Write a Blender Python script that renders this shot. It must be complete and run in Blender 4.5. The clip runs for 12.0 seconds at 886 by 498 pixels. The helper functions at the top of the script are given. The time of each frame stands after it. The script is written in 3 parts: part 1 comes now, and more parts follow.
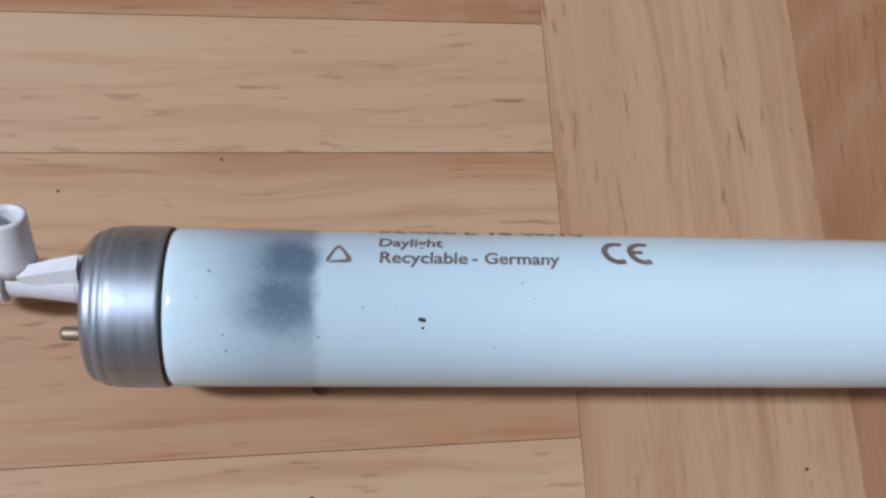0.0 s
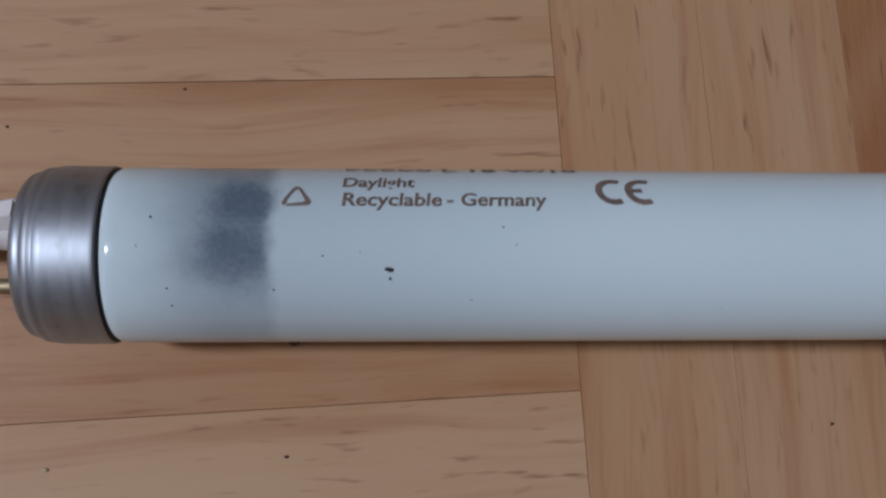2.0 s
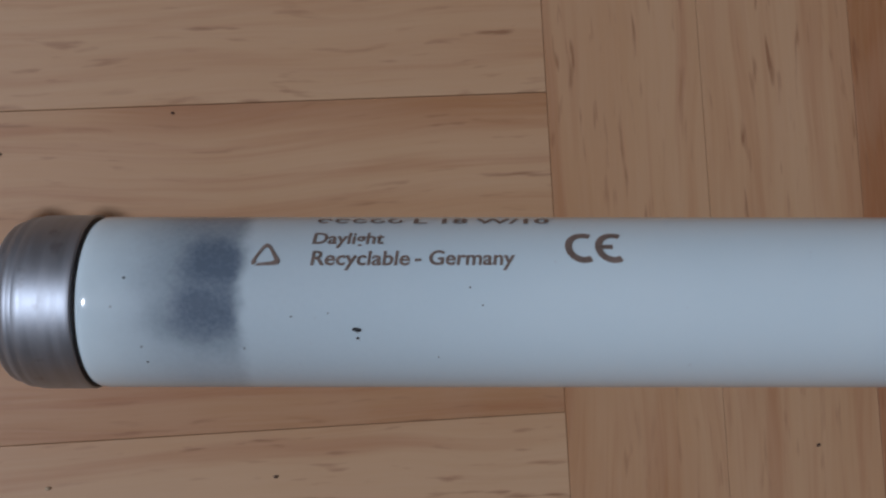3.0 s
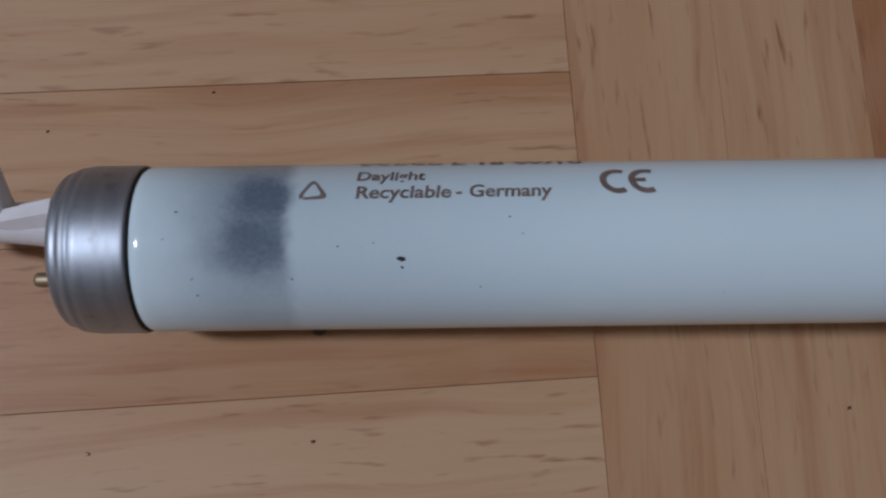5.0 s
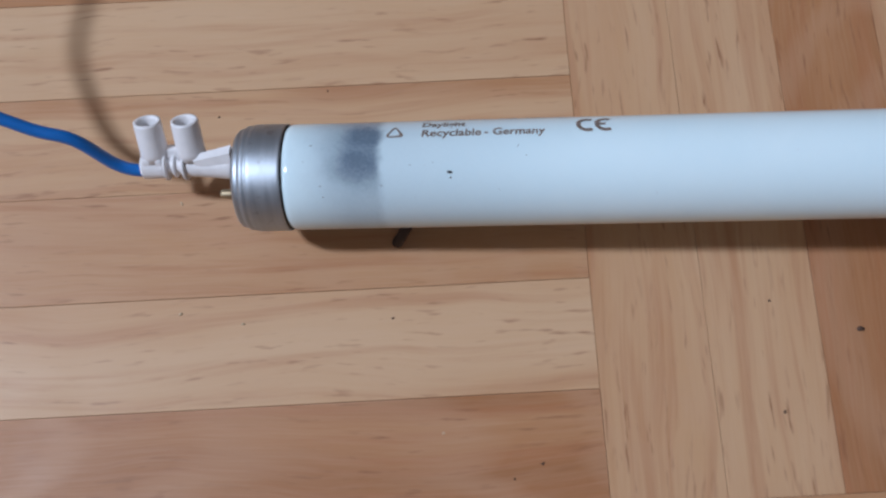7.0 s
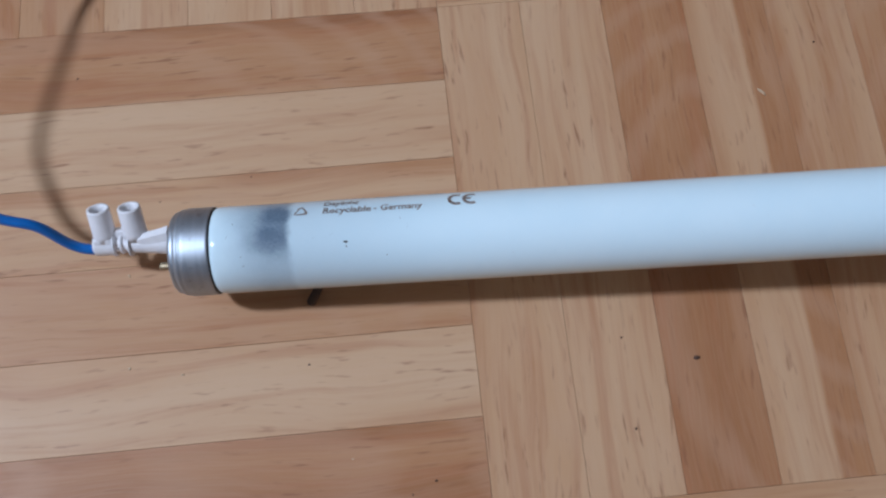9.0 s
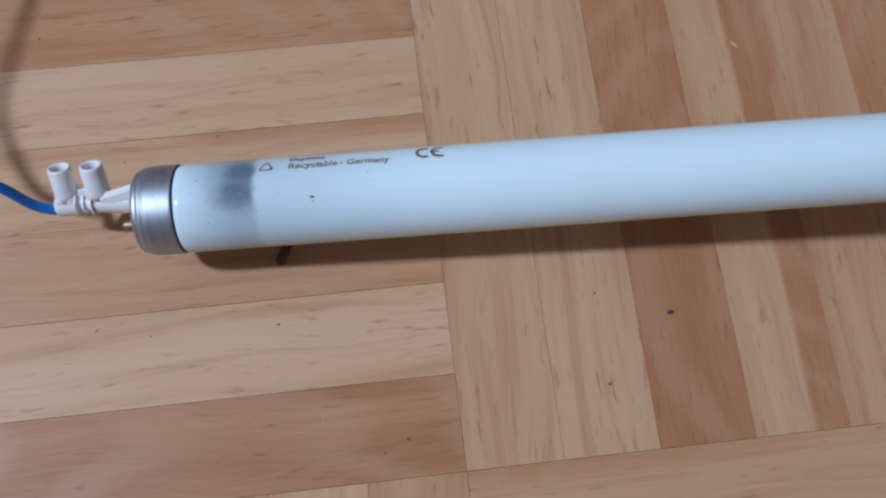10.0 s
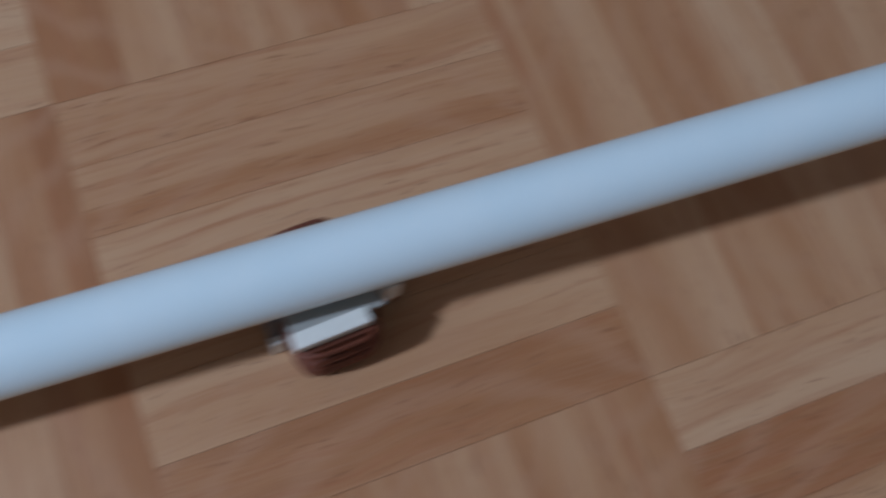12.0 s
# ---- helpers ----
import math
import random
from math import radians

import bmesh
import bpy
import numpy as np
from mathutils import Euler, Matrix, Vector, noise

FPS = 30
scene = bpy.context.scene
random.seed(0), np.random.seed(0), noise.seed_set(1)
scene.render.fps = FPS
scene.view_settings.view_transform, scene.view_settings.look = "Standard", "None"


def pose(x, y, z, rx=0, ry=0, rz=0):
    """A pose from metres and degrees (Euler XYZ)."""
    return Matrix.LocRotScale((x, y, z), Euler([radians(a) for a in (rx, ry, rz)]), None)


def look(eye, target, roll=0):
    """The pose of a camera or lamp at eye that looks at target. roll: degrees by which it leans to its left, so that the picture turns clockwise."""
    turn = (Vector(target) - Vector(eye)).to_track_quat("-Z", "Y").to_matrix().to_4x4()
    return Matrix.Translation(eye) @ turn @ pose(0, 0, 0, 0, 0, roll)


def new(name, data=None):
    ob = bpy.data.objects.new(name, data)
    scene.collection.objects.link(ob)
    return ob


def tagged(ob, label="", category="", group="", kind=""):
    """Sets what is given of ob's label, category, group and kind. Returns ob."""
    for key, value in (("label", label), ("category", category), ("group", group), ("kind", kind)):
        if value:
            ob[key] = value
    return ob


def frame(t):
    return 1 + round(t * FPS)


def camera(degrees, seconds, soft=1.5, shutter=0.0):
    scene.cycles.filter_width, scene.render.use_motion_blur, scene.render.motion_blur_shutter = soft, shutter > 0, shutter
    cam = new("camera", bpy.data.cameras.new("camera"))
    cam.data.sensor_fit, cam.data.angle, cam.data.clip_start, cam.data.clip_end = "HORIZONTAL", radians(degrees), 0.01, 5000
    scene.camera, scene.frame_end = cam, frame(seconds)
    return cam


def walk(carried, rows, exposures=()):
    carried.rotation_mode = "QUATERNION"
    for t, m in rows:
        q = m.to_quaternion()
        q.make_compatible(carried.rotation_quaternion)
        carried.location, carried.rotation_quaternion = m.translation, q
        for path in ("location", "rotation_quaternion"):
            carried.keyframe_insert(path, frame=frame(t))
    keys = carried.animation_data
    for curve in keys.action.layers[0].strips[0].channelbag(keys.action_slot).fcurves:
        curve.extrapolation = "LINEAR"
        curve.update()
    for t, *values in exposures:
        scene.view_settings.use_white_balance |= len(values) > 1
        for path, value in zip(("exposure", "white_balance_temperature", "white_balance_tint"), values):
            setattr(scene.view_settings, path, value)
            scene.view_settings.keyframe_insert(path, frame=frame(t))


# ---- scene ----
cam = camera(48.55, 12.0, soft=2.4, shutter=0.4)
PATH = [
    (0.0, pose(-0.0608, 0.0504, 0.1876, 14.47, -9.90, -3.63)),
    (0.5, pose(-0.0580, 0.0575, 0.1788, 13.43, -10.61, -3.78)),
    (1.0, pose(-0.0534, 0.0545, 0.1823, 13.69, -9.17, -4.30)),
    (1.5, pose(-0.0502, 0.0507, 0.1685, 11.14, -10.35, -4.04)),
    (2.0, pose(-0.0475, 0.0562, 0.1730, 10.01, -7.33, -3.54)),
    (2.5, pose(-0.0355, 0.0727, 0.1793, 5.25, -5.38, -3.36)),
    (3.0, pose(-0.0343, 0.0783, 0.1778, 3.85, -4.16, -3.01)),
    (4.8, pose(-0.0389, 0.0553, 0.1781, 10.20, -4.53, -4.19)),
    (5.0, pose(-0.0421, 0.0531, 0.1794, 10.10, -4.14, -3.83)),
    (5.5, pose(-0.0360, 0.0520, 0.1853, 10.44, -1.19, -3.27)),
    (6.0, pose(-0.0287, 0.0486, 0.2082, 12.56, -1.89, -3.98)),
    (6.5, pose(-0.0347, 0.0226, 0.2344, 14.45, -0.49, -3.31)),
    (7.0, pose(-0.0422, -0.0019, 0.2530, 15.64, -0.01, -3.04)),
    (7.5, pose(-0.0241, -0.0086, 0.2778, 17.39, -0.30, -4.22)),
    (7.7, pose(-0.0182, -0.0120, 0.2833, 19.32, -0.10, -4.70)),
    (9.3, pose(-0.0238, -0.0205, 0.3059, 19.39, -1.13, -6.23)),
    (9.5, pose(-0.0223, -0.0187, 0.3070, 19.98, -0.95, -6.97)),
    (10.0, pose(-0.0185, -0.0270, 0.2969, 18.32, -1.57, -6.62)),
    (10.5, pose(-0.0161, -0.0237, 0.3088, 19.06, -1.29, -6.64)),
    (11.0, pose(-0.0195, -0.0230, 0.3194, 20.58, -0.68, -7.09)),
    (11.2, pose(0.0136, -0.0207, 0.3259, 18.40, 3.36, -8.95)),
    (11.5, pose(0.0783, -0.0282, 0.3225, 15.79, 1.53, -13.06)),
    (11.7, pose(0.1376, -0.0366, 0.3362, 18.65, -1.25, -16.81)),
    (12.0, pose(0.2167, -0.0402, 0.3463, 21.11, -5.88, -21.12)),
]
EXPOSURES = [(0.0, 0.26, 6300, 9.5),
             (0.5, 0.02, 6600, 13.0),
             (1.0, -0.15, 6700, 13.5),
             (1.5, -0.36, 6750, 14.0),
             (2.0, -0.53, 6700, 14.0),
             (3.0, -0.66, 6690, 14.0),
             (5.0, -0.67, 6580, 14.0),
             (5.5, -0.60, 6600, 14.0),
             (6.0, -0.5, 6560, 13.5),
             (6.5, -0.31, 6430, 12.0),
             (7.0, 0.15, 6230, 9.8),
             (7.5, 0.19, 6160, 9.5),
             (9.5, 0.13, 5890, 8.6),
             (10.5, 0.12, 5860, 8.6),
             (11.2, 0.11, 5890, 8.6),
             (11.5, 0.04, 5940, 8.6),
             (12.0, -0.24, 5890, 10.0)]
walk(cam, PATH, EXPOSURES)

# ---- light ----
world = bpy.data.worlds.new("room_air")
scene.world = world
world.use_nodes = True
world.node_tree.nodes["Background"].inputs[0].default_value = (0.9, 0.95, 1.0, 1)
world.node_tree.nodes["Background"].inputs[1].default_value = 0.2
lamp_data = bpy.data.lights.new("ceiling_light", "AREA")
lamp_data.shape, lamp_data.size = "DISK", 0.20
lamp_data.energy, lamp_data.color = 58, (0.88, 0.99, 1.19)
lamp = new("ceiling_light", lamp_data)
lamp.matrix_world = look((-1.82, 0.09, 2.35), (0.05, 0.07, 0.0))


# ---- materials ----
W = 0.02945          # width of a parquet strip
SQ = 6 * W           # side of a parquet square


def material(name):
    m = bpy.data.materials.new(name)
    m.use_nodes = True
    nt = m.node_tree
    return m, nt, nt.nodes["Principled BSDF"]


def node(nt, kind, **kw):
    n = nt.nodes.new(kind)
    for k, v in kw.items():
        if k.startswith("_"):
            n.inputs[k[1:].replace("_", " ")].default_value = v
    return n


def mathn(nt, op, a, b=None, clamp=False):
    n = nt.nodes.new("ShaderNodeMath")
    n.operation, n.use_clamp = op, clamp
    for i, v in enumerate((a, b)):
        if v is None:
            continue
        if isinstance(v, (int, float)):
            n.inputs[i].default_value = v
        else:
            nt.links.new(v, n.inputs[i])
    return n.outputs[0]


def ramp(nt, fac, stops, smooth=False):
    n = nt.nodes.new("ShaderNodeValToRGB")
    cr = n.color_ramp
    if smooth:
        cr.interpolation = "EASE"
    while len(cr.elements) < len(stops):
        cr.elements.new(0.5)
    for e, (p, c) in zip(cr.elements, stops):
        e.position, e.color = p, (*c, 1) if len(c) == 3 else c
    nt.links.new(fac, n.inputs[0])
    return n.outputs[0]


def mix(nt, fac, a, b, blend="MIX"):
    n = nt.nodes.new("ShaderNodeMix")
    n.data_type, n.blend_type = "RGBA", blend
    for s, v in ((n.inputs[0], fac), (n.inputs[6], a), (n.inputs[7], b)):
        if isinstance(v, (int, float)):
            s.default_value = v
        elif isinstance(v, tuple):
            s.default_value = (*v, 1)
        else:
            nt.links.new(v, s)
    return n.outputs[2]


def noise_tex(nt, vec, scale, detail=4, rough=0.55, dist=0.0):
    n = node(nt, "ShaderNodeTexNoise", _Scale=scale, _Detail=detail, _Roughness=rough, _Distortion=dist)
    nt.links.new(vec, n.inputs["Vector"])
    return n.outputs["Fac"]


def mapped(nt, vec, scale, loc=(0, 0, 0)):
    n = nt.nodes.new("ShaderNodeMapping")
    n.inputs["Scale"].default_value, n.inputs["Location"].default_value = scale, loc
    nt.links.new(vec, n.inputs["Vector"])
    return n.outputs[0]


def bump(nt, bsdf, height, strength, distance):
    n = node(nt, "ShaderNodeBump", _Strength=strength, _Distance=distance)
    nt.links.new(height, n.inputs["Height"])
    nt.links.new(n.outputs[0], bsdf.inputs["Normal"])


def wood(name, islands):
    """Varnished hardwood with the grain along the local x axis; the tone comes from the strip's colour or its island."""
    m, nt, b = material(name)
    tc = nt.nodes.new("ShaderNodeTexCoord")
    info = nt.nodes.new("ShaderNodeObjectInfo")
    if islands:
        geo = nt.nodes.new("ShaderNodeNewGeometry")
        rnd = geo.outputs["Random Per Island"]
        uv = nt.nodes.new("ShaderNodeUVMap")
        base, tone = uv.outputs[0], mathn(nt, "POWER", rnd, 1.4)
        half = mathn(nt, "MULTIPLY", rnd, 0.0)
        rim = half
    else:
        rnd = info.outputs["Random"]
        base = tc.outputs["Object"]
        sep = nt.nodes.new("ShaderNodeSeparateColor")
        nt.links.new(info.outputs["Color"], sep.inputs[0])
        tone, half, rim = sep.outputs[0], sep.outputs[1], sep.outputs[2]
    shift = nt.nodes.new("ShaderNodeVectorMath")
    shift.operation = "ADD"
    comb = nt.nodes.new("ShaderNodeCombineXYZ")
    for i, k in enumerate((7.0, 13.0, 29.0)):
        nt.links.new(mathn(nt, "MULTIPLY", rnd, k), comb.inputs[i])
    nt.links.new(base, shift.inputs[0])
    nt.links.new(comb.outputs[0], shift.inputs[1])
    p = shift.outputs[0]
    # a slow sway of the grain lines
    bend = noise_tex(nt, mapped(nt, p, (11, 20, 10)), 1.0, 2, 0.5)
    sway = nt.nodes.new("ShaderNodeVectorMath")
    sway.operation = "ADD"
    off = nt.nodes.new("ShaderNodeCombineXYZ")
    nt.links.new(mathn(nt, "MULTIPLY", mathn(nt, "SUBTRACT", bend, 0.5), 0.015), off.inputs[1])
    nt.links.new(p, sway.inputs[0])
    nt.links.new(off.outputs[0], sway.inputs[1])
    q = sway.outputs[0]
    broad = noise_tex(nt, mapped(nt, q, (5, 48, 20)), 1.0, 3, 0.5, 0.3)
    lines = noise_tex(nt, mapped(nt, q, (9, 190, 40)), 1.0, 4, 0.62, 0.5)
    fine = noise_tex(nt, mapped(nt, q, (60, 1500, 300)), 1.0, 3, 0.6)
    flecks = noise_tex(nt, mapped(nt, q, (95, 720, 200)), 1.0, 2, 0.5)
    sepb = nt.nodes.new("ShaderNodeSeparateXYZ")
    nt.links.new(base, sepb.inputs[0])
    edge = mathn(nt, "ADD", sepb.outputs[1], mathn(nt, "MULTIPLY", mathn(nt, "SUBTRACT", bend, 0.5), 0.006))
    side = mathn(nt, "MULTIPLY", mathn(nt, "MULTIPLY", mathn(nt, "ADD", edge, 0.0025), -500.0, True), half)
    # a redder stripe of heartwood along one long edge, coming and going along the strip
    stripe = mathn(nt, "MULTIPLY", mathn(nt, "SUBTRACT", edge, W / 2 - 0.0068), 210.0, True)
    come = ramp(nt, noise_tex(nt, mapped(nt, p, (9, 30, 10)), 1.0, 2), [(0.36, (0.15, 0.15, 0.15)), (0.6, (1, 1, 1))])
    stripe = mathn(nt, "MULTIPLY", mathn(nt, "MULTIPLY", stripe, come), rim)
    t = mathn(nt, "ADD", mathn(nt, "ADD", tone, mathn(nt, "MULTIPLY", mathn(nt, "SUBTRACT", broad, 0.5), 0.95)), mathn(nt, "ADD", side, stripe), True)
    colour = ramp(nt, t, [(0.0, (0.595, 0.388, 0.232)), (0.35, (0.535, 0.315, 0.170)), (0.7, (0.415, 0.197, 0.088)), (1.0, (0.305, 0.124, 0.051))])
    band = ramp(nt, lines, [(0.46, (0, 0, 0)), (0.74, (1, 1, 1))], True)
    colour = mix(nt, mathn(nt, "MULTIPLY", band, mathn(nt, "ADD", 0.34, mathn(nt, "MULTIPLY", tone, 0.9), True)), colour, (0.385, 0.158, 0.068))
    pale = ramp(nt, fine, [(0.35, (1, 1, 1)), (0.6, (0, 0, 0))])
    colour = mix(nt, mathn(nt, "MULTIPLY", pale, 0.10), colour, (0.64, 0.45, 0.32))
    # arched growth rings, strongest in the darker strips
    sx = mathn(nt, "ADD", sepb.outputs[0], mathn(nt, "MULTIPLY", mathn(nt, "SUBTRACT", rnd, 0.5), 0.12))
    arch = mathn(nt, "ADD", sepb.outputs[1], mathn(nt, "MULTIPLY", mathn(nt, "MULTIPLY", sx, sx), 7.0))
    arch = mathn(nt, "ADD", mathn(nt, "MULTIPLY", arch, 215.0), mathn(nt, "MULTIPLY", broad, 11.0))
    rings = ramp(nt, mathn(nt, "ADD", mathn(nt, "MULTIPLY", mathn(nt, "SINE", arch), 0.5), 0.5), [(0.5, (0, 0, 0)), (1.0, (1, 1, 1))])
    colour = mix(nt, mathn(nt, "MULTIPLY", mathn(nt, "MULTIPLY", rings, t), 0.38), colour, (0.52, 0.31, 0.19))
    dash = ramp(nt, flecks, [(0.60, (0, 0, 0)), (0.73, (1, 1, 1))])
    patch = ramp(nt, noise_tex(nt, mapped(nt, p, (26, 70, 20)), 1.0, 2), [(0.42, (0.12, 0.12, 0.12)), (0.6, (1, 1, 1))])
    colour = mix(nt, mathn(nt, "MULTIPLY", mathn(nt, "MULTIPLY", dash, patch), 0.72), colour, (0.25, 0.105, 0.052))
    nt.links.new(colour, b.inputs["Base Color"])
    wear = noise_tex(nt, p, 55, 5)
    nt.links.new(ramp(nt, wear, [(0.3, (0.36, 0.36, 0.36)), (0.7, (0.52, 0.52, 0.52))]), b.inputs["Roughness"])
    b.inputs["Specular IOR Level"].default_value = 0.35
    bump(nt, b, mathn(nt, "ADD", fine, mathn(nt, "MULTIPLY", band, -0.6)), 0.12, 0.0002)
    return m


def speckled(name, colour, rough=0.5, metal=0.0, vary=0.12, scale=300, relief=0.05, distance=0.0003):
    m, nt, b = material(name)
    tc = nt.nodes.new("ShaderNodeTexCoord")
    n1 = noise_tex(nt, tc.outputs["Object"], scale, 5)
    n2 = noise_tex(nt, tc.outputs["Object"], scale * 0.13, 3)
    f = mathn(nt, "ADD", mathn(nt, "MULTIPLY", n1, 0.5), mathn(nt, "MULTIPLY", n2, 0.5))
    lo = tuple(c * (1 - vary) for c in colour)
    hi = tuple(min(1, c * (1 + vary)) for c in colour)
    nt.links.new(ramp(nt, f, [(0.3, lo), (0.7, hi)]), b.inputs["Base Color"])
    nt.links.new(ramp(nt, n2, [(0.3, (rough * 0.85,) * 3), (0.7, (min(1, rough * 1.15),) * 3)]), b.inputs["Roughness"])
    b.inputs["Metallic"].default_value = metal
    bump(nt, b, n1, relief, distance)
    return m


WOOD = wood("oiled_parquet_wood", False)
WOOD_REST = wood("oiled_parquet_wood_rest", True)
SUBFLOOR = speckled("brown_joint_filler", (0.24, 0.115, 0.06), 0.9)
PLASTER = speckled("white_ceiling_paint", (0.78, 0.77, 0.75), 0.9, scale=40)
WALL_PAINT = speckled("beige_wall_paint", (0.325, 0.31, 0.30), 0.9, scale=40)
BLUE = speckled("blue_pvc", (0.008, 0.135, 0.46), 0.3, vary=0.1, scale=400, relief=0.03)
NYLON = speckled("white_nylon", (0.78, 0.77, 0.78), 0.42, vary=0.05, scale=500)
BRASS = speckled("tarnished_brass", (0.36, 0.29, 0.19), 0.5, 1.0, 0.25, 900)
STEEL = speckled("zinc_screw_steel", (0.45, 0.45, 0.44), 0.35, 1.0, 0.2, 900)
SEAL = speckled("black_seal", (0.02, 0.02, 0.022), 0.6)
CREAM = speckled("cream_bobbin_plastic", (0.80, 0.83, 0.78), 0.45, vary=0.06)
COPPER = speckled("brown_enamelled_copper", (0.15, 0.045, 0.024), 0.5, 0.2, 0.5, 700)
FERRITE = speckled("grey_ferrite", (0.10, 0.10, 0.105), 0.6, vary=0.2)
TAPE = speckled("grey_film_tape", (0.36, 0.37, 0.35), 0.35, vary=0.15)
RUBBER = speckled("dark_brown_rubber", (0.03, 0.014, 0.01), 0.6, vary=0.3)
INK = speckled("brown_ink", (0.21, 0.16, 0.135), 0.6, vary=0.3, scale=2500)
CRUMB_DARK = speckled("dark_crumb", (0.08, 0.042, 0.028), 0.8, vary=0.3, scale=2000)
CRUMB_PALE = speckled("pale_crumb", (0.58, 0.44, 0.29), 0.8, vary=0.2, scale=2000)


def brushed_aluminium():
    m, nt, b = material("brushed_aluminium")
    tc = nt.nodes.new("ShaderNodeTexCoord")
    br = noise_tex(nt, mapped(nt, tc.outputs["Object"], (900, 60, 60)), 1.0, 4, 0.6)
    st = noise_tex(nt, tc.outputs["Object"], 260, 5)
    c = ramp(nt, br, [(0.3, (0.36, 0.40, 0.445)), (0.7, (0.44, 0.48, 0.525))])
    c = mix(nt, ramp(nt, st, [(0.62, (0, 0, 0)), (0.72, (0.5, 0.5, 0.5))]), c, (0.25, 0.25, 0.26))
    nt.links.new(c, b.inputs["Base Color"])
    b.inputs["Metallic"].default_value = 1.0
    nt.links.new(ramp(nt, br, [(0.3, (0.46,) * 3), (0.7, (0.56,) * 3)]), b.inputs["Roughness"])
    bump(nt, b, br, 0.04, 0.0001)
    return m


def phosphor_glass():
    """White coated glass, with the grey sputter stain that an old tube has beside its cathode."""
    m, nt, b = material("white_phosphor_glass")
    tc = nt.nodes.new("ShaderNodeTexCoord")
    sep = nt.nodes.new("ShaderNodeSeparateXYZ")
    nt.links.new(tc.outputs["Object"], sep.inputs[0])
    s, y, z = sep.outputs
    ang = mathn(nt, "ARCTAN2", mathn(nt, "MULTIPLY", y, -1.0), z)
    arc = mathn(nt, "MULTIPLY", ang, 0.013)
    wob = noise_tex(nt, tc.outputs["Object"], 170, 4)
    sw = mathn(nt, "ADD", s, mathn(nt, "MULTIPLY", mathn(nt, "SUBTRACT", wob, 0.5), 0.004))

    def ramped(v, lo, hi):
        n = nt.nodes.new("ShaderNodeMapRange")
        n.interpolation_type = "SMOOTHSTEP"
        nt.links.new(v, n.inputs[0])
        n.inputs[1].default_value, n.inputs[2].default_value = lo, hi
        return n.outputs[0]

    rise = ramped(sw, -0.0765, -0.0575)
    cut = ramped(sw, -0.0502, -0.0532)
    veil = mathn(nt, "MULTIPLY", mathn(nt, "MULTIPLY", ramped(s, 0.004, -0.056), mathn(nt, "SUBTRACT", 1.0, cut)), 0.26)
    lower = mathn(nt, "ADD", 0.6, mathn(nt, "MULTIPLY", ramped(arc, 0.013, -0.002), 0.4))
    body = mathn(nt, "MULTIPLY", mathn(nt, "MULTIPLY", mathn(nt, "MULTIPLY", rise, cut), lower), 0.74)

    def blob(s0, a0, rs, ra):
        ds = mathn(nt, "DIVIDE", mathn(nt, "SUBTRACT", sw, s0), rs)
        da = mathn(nt, "DIVIDE", mathn(nt, "SUBTRACT", arc, radians(a0) * 0.013), ra)
        d = mathn(nt, "SQRT", mathn(nt, "ADD", mathn(nt, "MULTIPLY", ds, ds), mathn(nt, "MULTIPLY", da, da)))
        d = mathn(nt, "ADD", d, mathn(nt, "MULTIPLY", mathn(nt, "SUBTRACT", noise_tex(nt, tc.outputs["Object"], 420, 5), 0.5), 0.45))
        return mathn(nt, "MULTIPLY", ramped(d, 1.15, 0.45), cut)

    b1, b2, b3 = blob(-0.0588, 11, 0.0074, 0.0044), blob(-0.0556, -27, 0.0062, 0.0040), blob(-0.0556, -6, 0.0068, 0.0105)
    tot = mathn(nt, "ADD", body, veil)
    for q, k in ((b1, 0.13), (b2, 0.10), (b3, 0.16)):
        tot = mathn(nt, "ADD", tot, mathn(nt, "MULTIPLY", q, k))
    grit = noise_tex(nt, tc.outputs["Object"], 1500, 3)
    tot = mathn(nt, "MULTIPLY", tot, mathn(nt, "ADD", 0.88, mathn(nt, "MULTIPLY", grit, 0.24)), True)
    soft = noise_tex(nt, tc.outputs["Object"], 45, 4)
    white = ramp(nt, soft, [(0.3, (0.695, 0.87, 0.935)), (0.7, (0.735, 0.895, 0.95))])
    white = mix(nt, ramp(nt, noise_tex(nt, tc.outputs["Object"], 600, 3), [(0.70, (0, 0, 0)), (0.8, (0.25, 0.25, 0.25))]), white, (0.55, 0.56, 0.57))
    nt.links.new(mix(nt, tot, white, (0.125, 0.175, 0.235)), b.inputs["Base Color"])
    b.inputs["Roughness"].default_value = 0.14
    b.inputs["Specular IOR Level"].default_value = 0.4
    return m


ALU = brushed_aluminium()
GLASS = phosphor_glass()


# ---- mesh helpers ----
def mesh_of(bm, name, mat, smooth=False):
    me = bpy.data.meshes.new(name)
    bmesh.ops.recalc_face_normals(bm, faces=bm.faces)
    bm.to_mesh(me)
    bm.free()
    me.materials.append(mat)
    if smooth:
        for p in me.polygons:
            p.use_smooth = True
    return me


def part(name, bm, mat, parent, label="", smooth=False):
    ob = new(name, mesh_of(bm, name, mat, smooth))
    ob.parent = parent
    if label:
        tagged(ob, label)
    return ob


